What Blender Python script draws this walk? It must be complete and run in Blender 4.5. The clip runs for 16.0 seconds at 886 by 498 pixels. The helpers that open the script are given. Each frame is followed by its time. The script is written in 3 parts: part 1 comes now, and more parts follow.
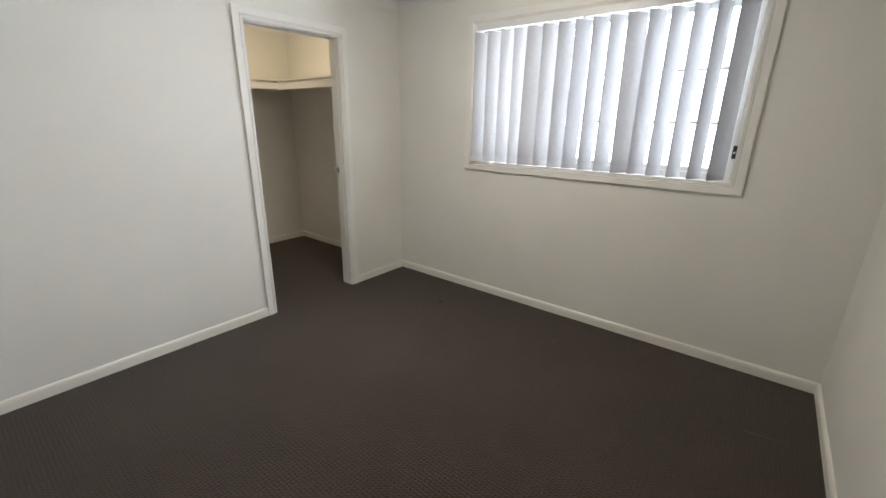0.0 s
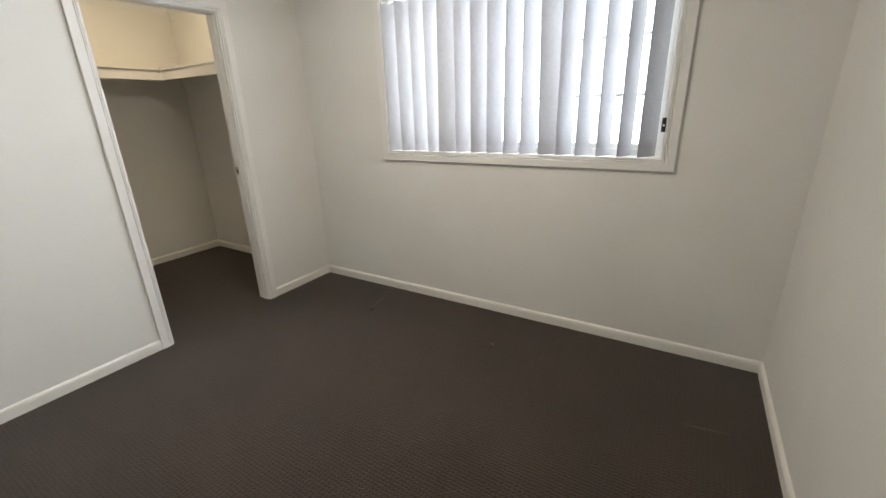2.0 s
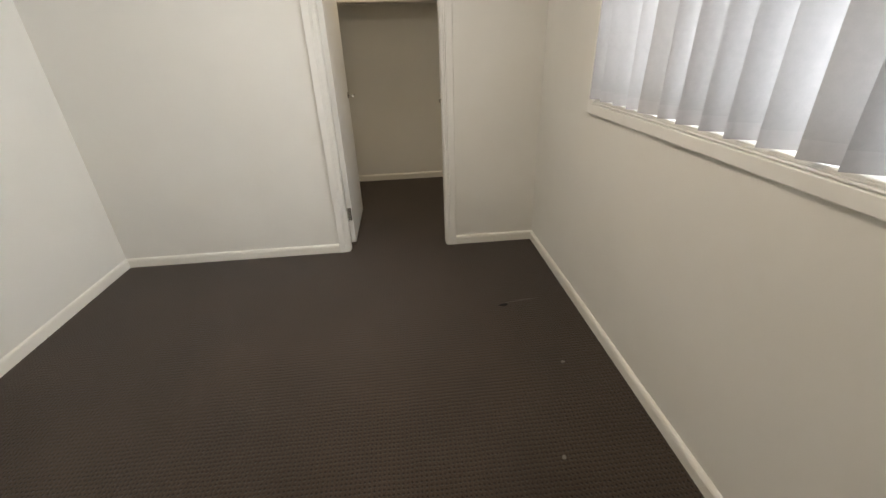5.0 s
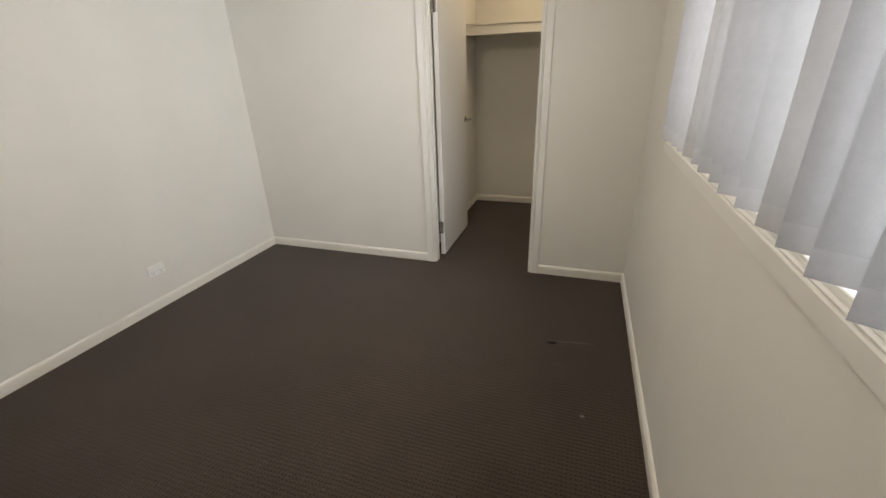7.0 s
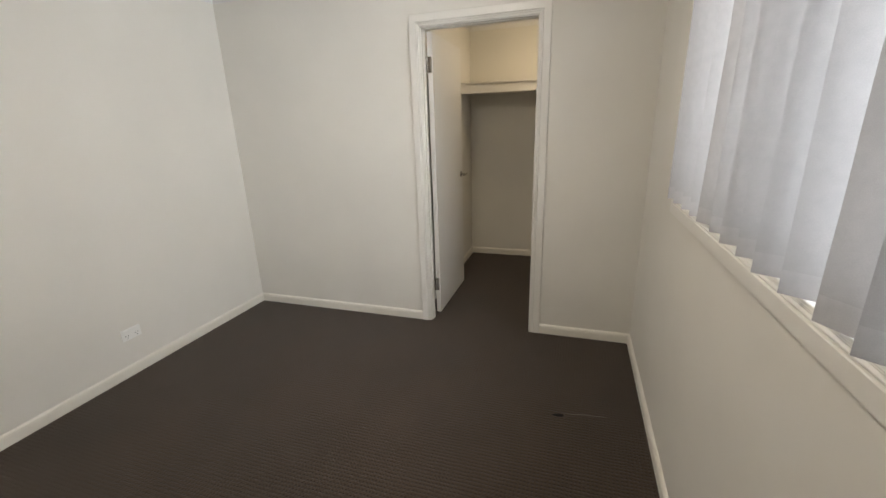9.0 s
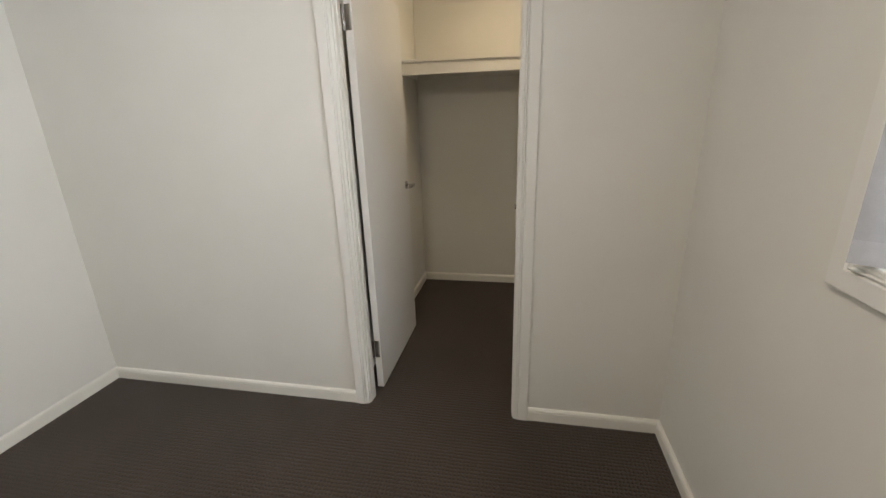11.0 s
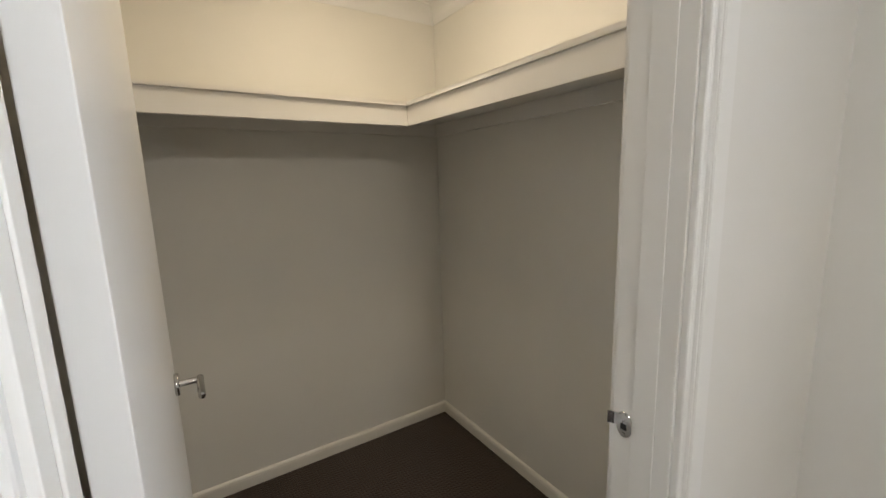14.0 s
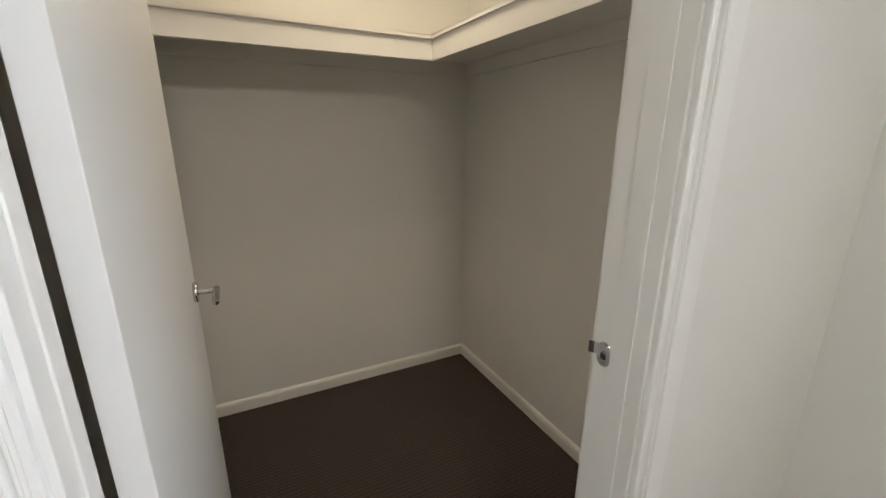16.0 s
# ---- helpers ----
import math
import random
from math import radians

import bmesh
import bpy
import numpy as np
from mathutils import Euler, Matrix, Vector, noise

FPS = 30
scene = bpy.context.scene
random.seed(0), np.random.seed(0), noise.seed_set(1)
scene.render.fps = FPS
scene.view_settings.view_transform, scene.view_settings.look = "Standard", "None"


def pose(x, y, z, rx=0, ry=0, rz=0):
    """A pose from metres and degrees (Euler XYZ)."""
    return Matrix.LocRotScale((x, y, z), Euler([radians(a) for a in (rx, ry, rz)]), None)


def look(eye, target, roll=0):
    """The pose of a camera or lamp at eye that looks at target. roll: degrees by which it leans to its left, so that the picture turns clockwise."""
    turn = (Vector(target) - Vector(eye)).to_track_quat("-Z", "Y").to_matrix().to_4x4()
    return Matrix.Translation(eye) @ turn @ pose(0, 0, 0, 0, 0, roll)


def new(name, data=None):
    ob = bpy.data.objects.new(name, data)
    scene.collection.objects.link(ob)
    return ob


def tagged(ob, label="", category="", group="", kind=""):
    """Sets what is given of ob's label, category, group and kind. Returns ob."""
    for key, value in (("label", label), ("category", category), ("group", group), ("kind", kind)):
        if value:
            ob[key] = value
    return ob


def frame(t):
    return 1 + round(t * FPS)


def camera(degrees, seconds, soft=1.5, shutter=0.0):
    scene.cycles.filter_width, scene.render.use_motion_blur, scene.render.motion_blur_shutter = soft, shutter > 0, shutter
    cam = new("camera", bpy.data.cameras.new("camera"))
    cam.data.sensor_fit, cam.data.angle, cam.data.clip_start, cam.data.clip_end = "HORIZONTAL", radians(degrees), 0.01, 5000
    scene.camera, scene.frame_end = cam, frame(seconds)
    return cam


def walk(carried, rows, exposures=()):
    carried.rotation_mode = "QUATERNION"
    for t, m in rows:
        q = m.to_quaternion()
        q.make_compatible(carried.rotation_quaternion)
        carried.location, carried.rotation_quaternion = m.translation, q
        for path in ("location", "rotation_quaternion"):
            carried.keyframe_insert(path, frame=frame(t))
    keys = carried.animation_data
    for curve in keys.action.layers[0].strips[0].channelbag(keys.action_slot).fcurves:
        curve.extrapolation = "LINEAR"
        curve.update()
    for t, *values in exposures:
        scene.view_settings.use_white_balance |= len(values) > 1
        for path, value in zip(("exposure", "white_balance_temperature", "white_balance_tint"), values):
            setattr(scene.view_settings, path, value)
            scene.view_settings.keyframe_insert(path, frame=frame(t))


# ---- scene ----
cam = camera(94.8, 16.0)

PATH = [
    (0, (-2.88, -2.814, 1.458), (-1.384, -1.632, 0.854), 0.9),
    (0.5, (-2.883, -2.787, 1.451), (-1.289, -1.728, 0.871), -0.4),
    (1, (-2.836, -2.764, 1.43), (-1.155, -1.887, 0.793), -1.7),
    (1.5, (-2.688, -2.785, 1.411), (-0.994, -1.948, 0.756), -2.0),
    (2, (-2.496, -2.78, 1.425), (-0.882, -1.796, 0.771), -1.8),
    (2.5, (-2.308, -2.728, 1.438), (-0.769, -1.598, 0.842), -1.7),
    (3, (-2.049, -2.722, 1.419), (-0.638, -1.454, 0.786), -0.6),
    (3.5, (-1.8, -2.787, 1.414), (-0.647, -1.345, 0.646), 1.0),
    (4, (-1.571, -2.794, 1.405), (-0.743, -1.171, 0.581), 0.2),
    (4.5, (-1.252, -2.811, 1.391), (-0.77, -1.054, 0.566), -1.9),
    (5, (-0.94, -2.827, 1.41), (-0.79, -1.053, 0.499), -2.0),
    (7.5, (-0.35, -2.85, 1.438), (-1.01, -1.096, 0.742), -2.1),
    (8, (-0.357, -2.845, 1.459), (-1.038, -1.051, 0.895), -1.8),
    (10.5, (-0.574, -2.054, 1.441), (-0.972, -0.196, 0.815), -1.9),
    (11, (-0.653, -1.71, 1.419), (-1.026, 0.16, 0.816), -1.8),
    (11.5, (-0.776, -1.376, 1.416), (-1.106, 0.51, 0.838), -1.3),
    (12, (-0.829, -1.059, 1.435), (-1.089, 0.851, 0.901), 0.3),
    (12.5, (-0.988, -0.821, 1.426), (-0.858, 1.103, 0.896), 0.4),
    (13, (-1.182, -0.63, 1.442), (-0.639, 1.222, 0.916), -0.5),
    (13.5, (-1.251, -0.441, 1.456), (-0.421, 1.325, 1.014), -0.6),
    (14, (-1.317, -0.318, 1.488), (-0.255, 1.344, 1.157), -1.7),
    (14.5, (-1.384, -0.32, 1.528), (-0.19, 1.271, 1.324), -2.6),
    (15, (-1.388, -0.335, 1.533), (-0.189, 1.254, 1.335), -2.2),
    (15.5, (-1.32, -0.348, 1.474), (-0.228, 1.293, 1.13), -0.9),
    (16, (-1.252, -0.381, 1.427), (-0.372, 1.332, 0.887), 0.3),
]

EXPOSURES = [(0, 0.20, 6180, 11), (1, 0.20, 6230, 11), (2, 0.32, 6250, 11), (3, 0.06, 6380, 11), (5, 0.26, 6720, 11.5),
             (8, 0.11, 6640, 12), (10.5, 0.06, 6560, 12), (12, 0.28, 6200, 12), (14, 0.49, 6050, 12), (15, 0.16, 5950, 12),
             (15.5, 0.44, 5950, 12), (16, 0.57, 5970, 12)]
walk(cam, [(t, look(eye, target, roll)) for t, eye, target, roll in PATH], EXPOSURES)

# ---- world and light ----
world = bpy.data.worlds.new("overcast_sky")
scene.world = world
world.use_nodes = True
wn, wl = world.node_tree.nodes, world.node_tree.links
sky = wn.new("ShaderNodeTexSky")
sky.sky_type = "NISHITA"
sky.sun_disc = False
sky.sun_elevation = radians(50)
sky.sun_rotation = radians(200)
sky.air_density, sky.dust_density = 1.0, 4.0
wl.new(sky.outputs[0], wn["Background"].inputs[0])
wn["Background"].inputs[1].default_value = 0.1

sun_data = bpy.data.lights.new("sun", "SUN")
sun_data.energy, sun_data.angle, sun_data.color = 1.0, radians(20), (1.0, 0.96, 0.9)
sun = new("sun", sun_data)
sun.matrix_world = look((-4, -6, 9), (0, 0, 0))

# light of the sky and of the bright ground that enters at the window
SKY_WATTS = 255.0
win_data = bpy.data.lights.new("window_sky_light", "AREA")
win_data.shape, win_data.size, win_data.size_y = "RECTANGLE", 3.8, 2.6
win_data.energy, win_data.color = SKY_WATTS, (0.895, 0.953, 1.0)
win_light = new("window_sky_light", win_data)
win_light.matrix_world = look((0.50, -1.733, 1.32), (-1, -1.733, 1.32))

# strength and colour of the bedroom's added fill lamp, then of the closet lamp
FILL_GLOW, FILL_COLOR = 43.0, (1.0, 0.885, 0.72)
CLOSET_GLOW, CLOSET_COLOR = 24.0, (1.0, 0.80, 0.525)


# ---- materials ----
def nodes_of(name, rough=0.6, metal=0.0):
    m = bpy.data.materials.new(name)
    m.use_nodes = True
    nt = m.node_tree
    b = nt.nodes["Principled BSDF"]
    b.inputs["Roughness"].default_value = rough
    b.inputs["Metallic"].default_value = metal
    return m, nt, b


def coords(nt, scale=1.0):
    tc = nt.nodes.new("ShaderNodeTexCoord")
    mp = nt.nodes.new("ShaderNodeMapping")
    mp.inputs["Scale"].default_value = (scale,) * 3
    nt.links.new(tc.outputs["Object"], mp.inputs["Vector"])
    return mp.outputs["Vector"]


def noise_of(nt, vec, scale, detail=3.0):
    n = nt.nodes.new("ShaderNodeTexNoise")
    n.inputs["Scale"].default_value = scale
    n.inputs["Detail"].default_value = detail
    nt.links.new(vec, n.inputs["Vector"])
    return n.outputs["Fac"]


def ramp_of(nt, fac, a, b, lo=0.3, hi=0.7):
    r = nt.nodes.new("ShaderNodeValToRGB")
    r.color_ramp.elements[0].position, r.color_ramp.elements[1].position = lo, hi
    r.color_ramp.elements[0].color, r.color_ramp.elements[1].color = (*a, 1), (*b, 1)
    nt.links.new(fac, r.inputs["Fac"])
    return r.outputs["Color"]


def math_of(nt, op, a, b=None):
    m = nt.nodes.new("ShaderNodeMath")
    m.operation = op
    for i, v in enumerate((a, b)):
        if v is None:
            continue
        if isinstance(v, (int, float)):
            m.inputs[i].default_value = v
        else:
            nt.links.new(v, m.inputs[i])
    return m.outputs[0]


def bump_of(nt, b, height, strength, distance):
    bp = nt.nodes.new("ShaderNodeBump")
    bp.inputs["Strength"].default_value = strength
    bp.inputs["Distance"].default_value = distance
    nt.links.new(height, bp.inputs["Height"])
    nt.links.new(bp.outputs["Normal"], b.inputs["Normal"])


def painted(name, color, rough, spread=0.03, peel=0.0004, peel_scale=260):
    """Roller-painted surface: faint blotches, fine roller stipple."""
    m, nt, b = nodes_of(name, rough)
    v = coords(nt)
    lo = tuple(c * (1 - spread) for c in color)
    hi = tuple(min(1, c * (1 + spread)) for c in color)
    nt.links.new(ramp_of(nt, noise_of(nt, v, 1.7, 5), lo, hi), b.inputs["Base Color"])
    fine = noise_of(nt, v, peel_scale, 2)
    wide = noise_of(nt, v, 9, 2)
    bump_of(nt, b, math_of(nt, "ADD", fine, math_of(nt, "MULTIPLY", wide, 2.0)), 0.35, peel)
    nt.links.new(math_of(nt, "ADD", math_of(nt, "MULTIPLY", noise_of(nt, v, 5, 3), 0.12), rough - 0.06), b.inputs["Roughness"])
    return m


WALL = painted("wall_paint", (0.787, 0.77, 0.722), 0.55)
CEIL = painted("ceiling_paint", (0.80, 0.80, 0.79), 0.8)
TRIM = painted("trim_gloss_enamel", (0.82, 0.805, 0.765), 0.32, 0.02, 0.00004, 90)
SKIRT = painted("skirting_enamel", (0.82, 0.795, 0.73), 0.34, 0.03, 0.00015, 90)
DOOR = painted("door_enamel", (0.80, 0.79, 0.76), 0.36, 0.02, 0.0002, 140)
SHELF = painted("shelf_white", (0.80, 0.78, 0.74), 0.4, 0.02, 0.00012, 90)
PLASTIC = painted("white_plastic", (0.88, 0.88, 0.86), 0.3, 0.01, 0.00005, 200)
ALU = painted("white_powder_coat", (0.75, 0.76, 0.76), 0.35, 0.02, 0.0001, 300)
DARK = painted("dark_plastic", (0.025, 0.03, 0.04), 0.4, 0.1, 0.0001, 200)
MARK = painted("burn_mark", (0.004, 0.0035, 0.0035), 0.95, 0.2, 0.0003, 300)
LINT = painted("pale_lint", (0.21, 0.195, 0.17), 0.95, 0.15, 0.0003, 400)
SLOT = painted("socket_slot", (0.03, 0.03, 0.03), 0.7, 0.1, 0.0001, 200)
GROUT = painted("outside_render", (0.55, 0.53, 0.5), 0.9, 0.08, 0.001, 60)


def metal_mat():
    m, nt, b = nodes_of("satin_chrome", 0.28, 1.0)
    v = coords(nt)
    nt.links.new(ramp_of(nt, noise_of(nt, v, 30, 4), (0.50, 0.495, 0.485), (0.62, 0.61, 0.60)), b.inputs["Base Color"])
    nt.links.new(math_of(nt, "ADD", math_of(nt, "MULTIPLY", noise_of(nt, v, 120, 3), 0.1), 0.08), b.inputs["Roughness"])
    return m


def carpet_mat():
    """Dark grey-brown cut-and-loop pile: a lattice of pinholes, rows, fibre and faint tread stains."""
    m, nt, b = nodes_of("carpet", 0.95)
    b.inputs["Specular IOR Level"].default_value = 0.15
    v = coords(nt)
    warp = nt.nodes.new("ShaderNodeVectorMath")
    warp.operation = "MULTIPLY_ADD"
    nz = nt.nodes.new("ShaderNodeTexNoise")
    nz.inputs["Scale"].default_value = 14
    nt.links.new(v, nz.inputs["Vector"])
    nt.links.new(nz.outputs["Color"], warp.inputs[0])
    warp.inputs[1].default_value = (0.011, 0.011, 0)
    nt.links.new(v, warp.inputs[2])
    sep = nt.nodes.new("ShaderNodeSeparateXYZ")
    nt.links.new(warp.outputs[0], sep.inputs[0])
    sx = math_of(nt, "SINE", math_of(nt, "MULTIPLY", sep.outputs[0], math.pi / 0.0170))
    sy = math_of(nt, "SINE", math_of(nt, "MULTIPLY", sep.outputs[1], math.pi / 0.0190))
    lattice = math_of(nt, "MULTIPLY", math_of(nt, "ABSOLUTE", sx), math_of(nt, "ABSOLUTE", sy))
    hole = nt.nodes.new("ShaderNodeMapRange")
    hole.inputs["From Min"].default_value, hole.inputs["From Max"].default_value = 0.58, 0.9
    nt.links.new(lattice, hole.inputs["Value"])
    holes = math_of(nt, "MULTIPLY", hole.outputs[0], ramp_of(nt, noise_of(nt, v, 60, 2), (0.55,) * 3, (1,) * 3, 0.3, 0.55))
    fibre = noise_of(nt, v, 900, 3)
    wear = noise_of(nt, v, 2.2, 4)
    base = ramp_of(nt, wear, (0.042, 0.0275, 0.0172), (0.056, 0.0370, 0.0236))
    mix = nt.nodes.new("ShaderNodeMix")
    mix.data_type, mix.blend_type = "RGBA", "MULTIPLY"
    mix.inputs["Factor"].default_value = 1.0
    nt.links.new(base, mix.inputs[6])
    nt.links.new(ramp_of(nt, fibre, (0.72, 0.72, 0.72), (1.28, 1.25, 1.23)), mix.inputs[7])
    mix2 = nt.nodes.new("ShaderNodeMix")
    mix2.data_type, mix2.blend_type = "RGBA", "MIX"
    nt.links.new(holes, mix2.inputs["Factor"])
    nt.links.new(mix.outputs[2], mix2.inputs[6])
    mix2.inputs[7].default_value = (0.0105, 0.0072, 0.0050, 1)
    nt.links.new(mix2.outputs[2], b.inputs["Base Color"])
    h = math_of(nt, "SUBTRACT", math_of(nt, "MULTIPLY", fibre, 0.8), math_of(nt, "MULTIPLY", holes, 1.2))
    bump_of(nt, b, h, 0.7, 0.004)
    b.inputs["Sheen Weight"].default_value = 0.15
    b.inputs["Sheen Roughness"].default_value = 0.6
    return m


def vane_mat(name, through_light, pale=1.0):
    """Pale woven blind fabric that lets light through."""
    m = bpy.data.materials.new(name)
    m.use_nodes = True
    nt = m.node_tree
    nt.nodes.remove(nt.nodes["Principled BSDF"])
    v = coords(nt)
    weave = noise_of(nt, v, 700, 2)
    slub = noise_of(nt, v, 40, 4)
    col = ramp_of(nt, math_of(nt, "ADD", math_of(nt, "MULTIPLY", weave, 0.5), math_of(nt, "MULTIPLY", slub, 0.5)), tuple(pale * c for c in (0.38, 0.377, 0.382)), tuple(pale * c for c in (0.45, 0.445, 0.448)))
    d = nt.nodes.new("ShaderNodeBsdfDiffuse")
    t = nt.nodes.new("ShaderNodeBsdfTranslucent")
    nt.links.new(col, d.inputs["Color"])
    nt.links.new(col, t.inputs["Color"])
    mx = nt.nodes.new("ShaderNodeMixShader")
    mx.inputs[0].default_value = through_light
    nt.links.new(d.outputs[0], mx.inputs[1])
    nt.links.new(t.outputs[0], mx.inputs[2])
    nt.links.new(mx.outputs[0], nt.nodes["Material Output"].inputs["Surface"])
    return m


def glass_mat():
    m, nt, b = nodes_of("window_glass", 0.02)
    b.inputs["Transmission Weight"].default_value = 1.0
    b.inputs["IOR"].default_value = 1.45
    return m


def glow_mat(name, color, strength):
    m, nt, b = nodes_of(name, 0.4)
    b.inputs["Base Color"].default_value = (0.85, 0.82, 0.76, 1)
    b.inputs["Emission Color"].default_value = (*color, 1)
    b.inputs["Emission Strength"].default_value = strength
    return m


METAL, CARPET, VANE, GLASS = metal_mat(), carpet_mat(), vane_mat("blind_fabric", 0.07), glass_mat()
HEM = vane_mat("blind_hem", 0.05, 1.10)
GLOW_CLOSET, GLOW_FILL = glow_mat("warm_lamp_diffuser", CLOSET_COLOR, CLOSET_GLOW), glow_mat("fill_diffuser", FILL_COLOR, FILL_GLOW)


# ---- building helpers ----
def mesh_ob(name, bm, mat, smooth=False):
    bmesh.ops.recalc_face_normals(bm, faces=bm.faces[:])
    me = bpy.data.meshes.new(name)
    bm.to_mesh(me)
    bm.free()
    me.materials.append(mat)
    if smooth:
        me.polygons.foreach_set("use_smooth", [True] * len(me.polygons))
        me.set_sharp_from_angle(angle=radians(35))
    return new(name, me)


def part(name, bm, mat, parent, label="", smooth=False):
    ob = mesh_ob(name, bm, mat, smooth)
    ob.parent = parent
    ob.matrix_parent_inverse = parent.matrix_basis.inverted()
    return tagged(ob, label=label)


def empty(name, at, label, category, kind="", group=""):
    e = new(name)
    e.empty_display_size = 0.1
    e.matrix_basis = pose(*at)
    return tagged(e, label=label, category=category, kind=kind, group=group)


def add_box(bm, a, b, bevel=0.0, segments=2):
    vs = bmesh.ops.create_cube(bm, size=1)["verts"]
    for v in vs:
        v.co = Vector([(a[i] + b[i]) / 2 + v.co[i] * (b[i] - a[i]) for i in range(3)])
    if bevel:
        edges = {e for v in vs for e in v.link_edges}
        bmesh.ops.bevel(bm, geom=list(edges), offset=bevel, segments=segments, affect="EDGES", profile=0.5)
    return bm


def box(a, b, bevel=0.0, segments=2):
    return add_box(bmesh.new(), a, b, bevel, segments)


def add_run(bm, profile, p0, p1, out, up, m0=0.0, m1=0.0):
    """A moulding: the profile (u, v) swept from p0 to p1; u goes along out, v along up; m0 and m1 mitre the ends by u."""
    p0, p1, out, up = Vector(p0), Vector(p1), Vector(out), Vector(up)
    along = (p1 - p0).normalized()
    a = [bm.verts.new(p0 + out * u + up * v + along * (m0 * u)) for u, v in profile]
    b = [bm.verts.new(p1 + out * u + up * v + along * (m1 * u)) for u, v in profile]
    n = len(profile)
    for i in range(n):
        bm.faces.new((a[i], a[(i + 1) % n], b[(i + 1) % n], b[i]))
    bm.faces.new(a)
    bm.faces.new(b[::-1])
    return bm


def run(*args, **kw):
    return add_run(bmesh.new(), *args, **kw)


def add_tube(bm, p0, p1, r, sides=16, bevel=0.0):
    p0, p1 = Vector(p0), Vector(p1)
    d = p1 - p0
    m = Matrix.Translation((p0 + p1) / 2) @ d.to_track_quat("Z", "Y").to_matrix().to_4x4()
    vs = bmesh.ops.create_cone(bm, cap_ends=True, segments=sides, radius1=r, radius2=r, depth=d.length, matrix=m)["verts"]
    if bevel:
        caps = [f for f in bm.faces if len(f.verts) == sides and all(v in vs for v in f.verts)]
        bmesh.ops.bevel(bm, geom=[e for f in caps for e in f.edges], offset=bevel, segments=2, affect="EDGES", profile=0.5)
    return bm


def tube(*args, **kw):
    return add_tube(bmesh.new(), *args, **kw)


def holed_wall(axis, a0, a1, z0, z1, t0, t1, hole=None):
    """A wall that runs along axis ('x' or 'y') from a0 to a1, from thickness t0 to t1, with one rectangular hole (h0, h1, g0, g1)."""
    bm = bmesh.new()

    def at(a, t, z):
        return (a, t, z) if axis == "x" else (t, a, z)
    if hole is None:
        return add_box(bm, at(a0, t0, z0), at(a1, t1, z1))
    h0, h1, g0, g1 = hole
    xs, zs = [a0, h0, h1, a1], [z0, g0, g1, z1]
    if g0 <= z0:
        zs = [z0, g1, z1]
    solid = {(i, k) for i in range(3) for k in range(len(zs) - 1)}
    solid.discard((1, 0 if g0 <= z0 else 1))
    vert = {}

    def v(i, k, s):
        key = (i, k, s)
        if key not in vert:
            vert[key] = bm.verts.new(at(xs[i], (t0, t1)[s], zs[k]))
        return vert[key]
    for i, k in solid:
        for s in (0, 1):
            bm.faces.new((v(i, k, s), v(i + 1, k, s), v(i + 1, k + 1, s), v(i, k + 1, s)))
        for di, dk, e in ((-1, 0, ((i, k), (i, k + 1))), (1, 0, ((i + 1, k), (i + 1, k + 1))), (0, -1, ((i, k), (i + 1, k))), (0, 1, ((i, k + 1), (i + 1, k + 1)))):
            if (i + di, k + dk) not in solid:
                (p, q), (r, s2) = e
                bm.faces.new((v(p, q, 0), v(r, s2, 0), v(r, s2, 1), v(p, q, 1)))
    return bm


# ---- plan ----
ROOM_W, ROOM_S = -3.016, -3.274      # west and south wall faces; the north-east corner is the origin
CL_W, CL_N, WALL_T = -1.524, 1.771, 0.110   # closet: west and north faces; partition thickness
CEIL_Z = 2.423
DL, DR, HEAD = -1.410, -0.670, 2.050        # inner edges of the closet door's architrave
WY0, WY1, WZ0, WZ1 = -0.843, -2.637, 1.140, 2.141  # inner edges of the window's architrave


def structure(name, bm, mat, label, category, smooth=False):
    return tagged(mesh_ob(name, bm, mat, smooth), label=label, category=category, kind="structure")


def all_rooms(z0, z1):
    """One slab over the bedroom and the closet."""
    return add_box(box((ROOM_W - 0.1, ROOM_S - 0.1, z0), (0.0, WALL_T, z1)), (CL_W - 0.1, WALL_T, z0), (0.0, CL_N + 0.1, z1))


floor = structure("floor", all_rooms(-0.08, 0.0), CARPET,
                  "dark grey-brown patterned loop pile carpet, wall to wall", "floor")
structure("ceiling", all_rooms(CEIL_Z, CEIL_Z + 0.1), CEIL,
          "flat white painted plasterboard ceiling", "ceiling")
structure("wall_east", holed_wall("y", ROOM_S - 0.1, CL_N + 0.1, -0.08, CEIL_Z + 0.1, 0.0, 0.20, (WY1 - 0.023, WY0 + 0.023, WZ0 - 0.023, WZ1 + 0.023)), WALL,
          "off-white painted plaster wall with a wide window", "wall")
structure("wall_north", holed_wall("x", ROOM_W, 0.0, 0.0, CEIL_Z, 0.0, WALL_T, (DL - 0.044, DR + 0.020, 0.0, HEAD + 0.020)), WALL,
          "off-white painted plaster wall with a closet doorway", "wall")
structure("wall_south", box((ROOM_W, ROOM_S - 0.1, 0), (0, ROOM_S, CEIL_Z)), WALL, "plain off-white painted plaster wall", "wall")
structure("wall_west", box((ROOM_W - 0.1, ROOM_S - 0.1, 0), (ROOM_W, WALL_T, CEIL_Z)), WALL, "plain off-white painted plaster wall with a power outlet", "wall")
structure("wall_closet_west", box((CL_W - 0.1, WALL_T, 0), (CL_W, CL_N, CEIL_Z)), WALL, "plain off-white painted closet wall", "wall")
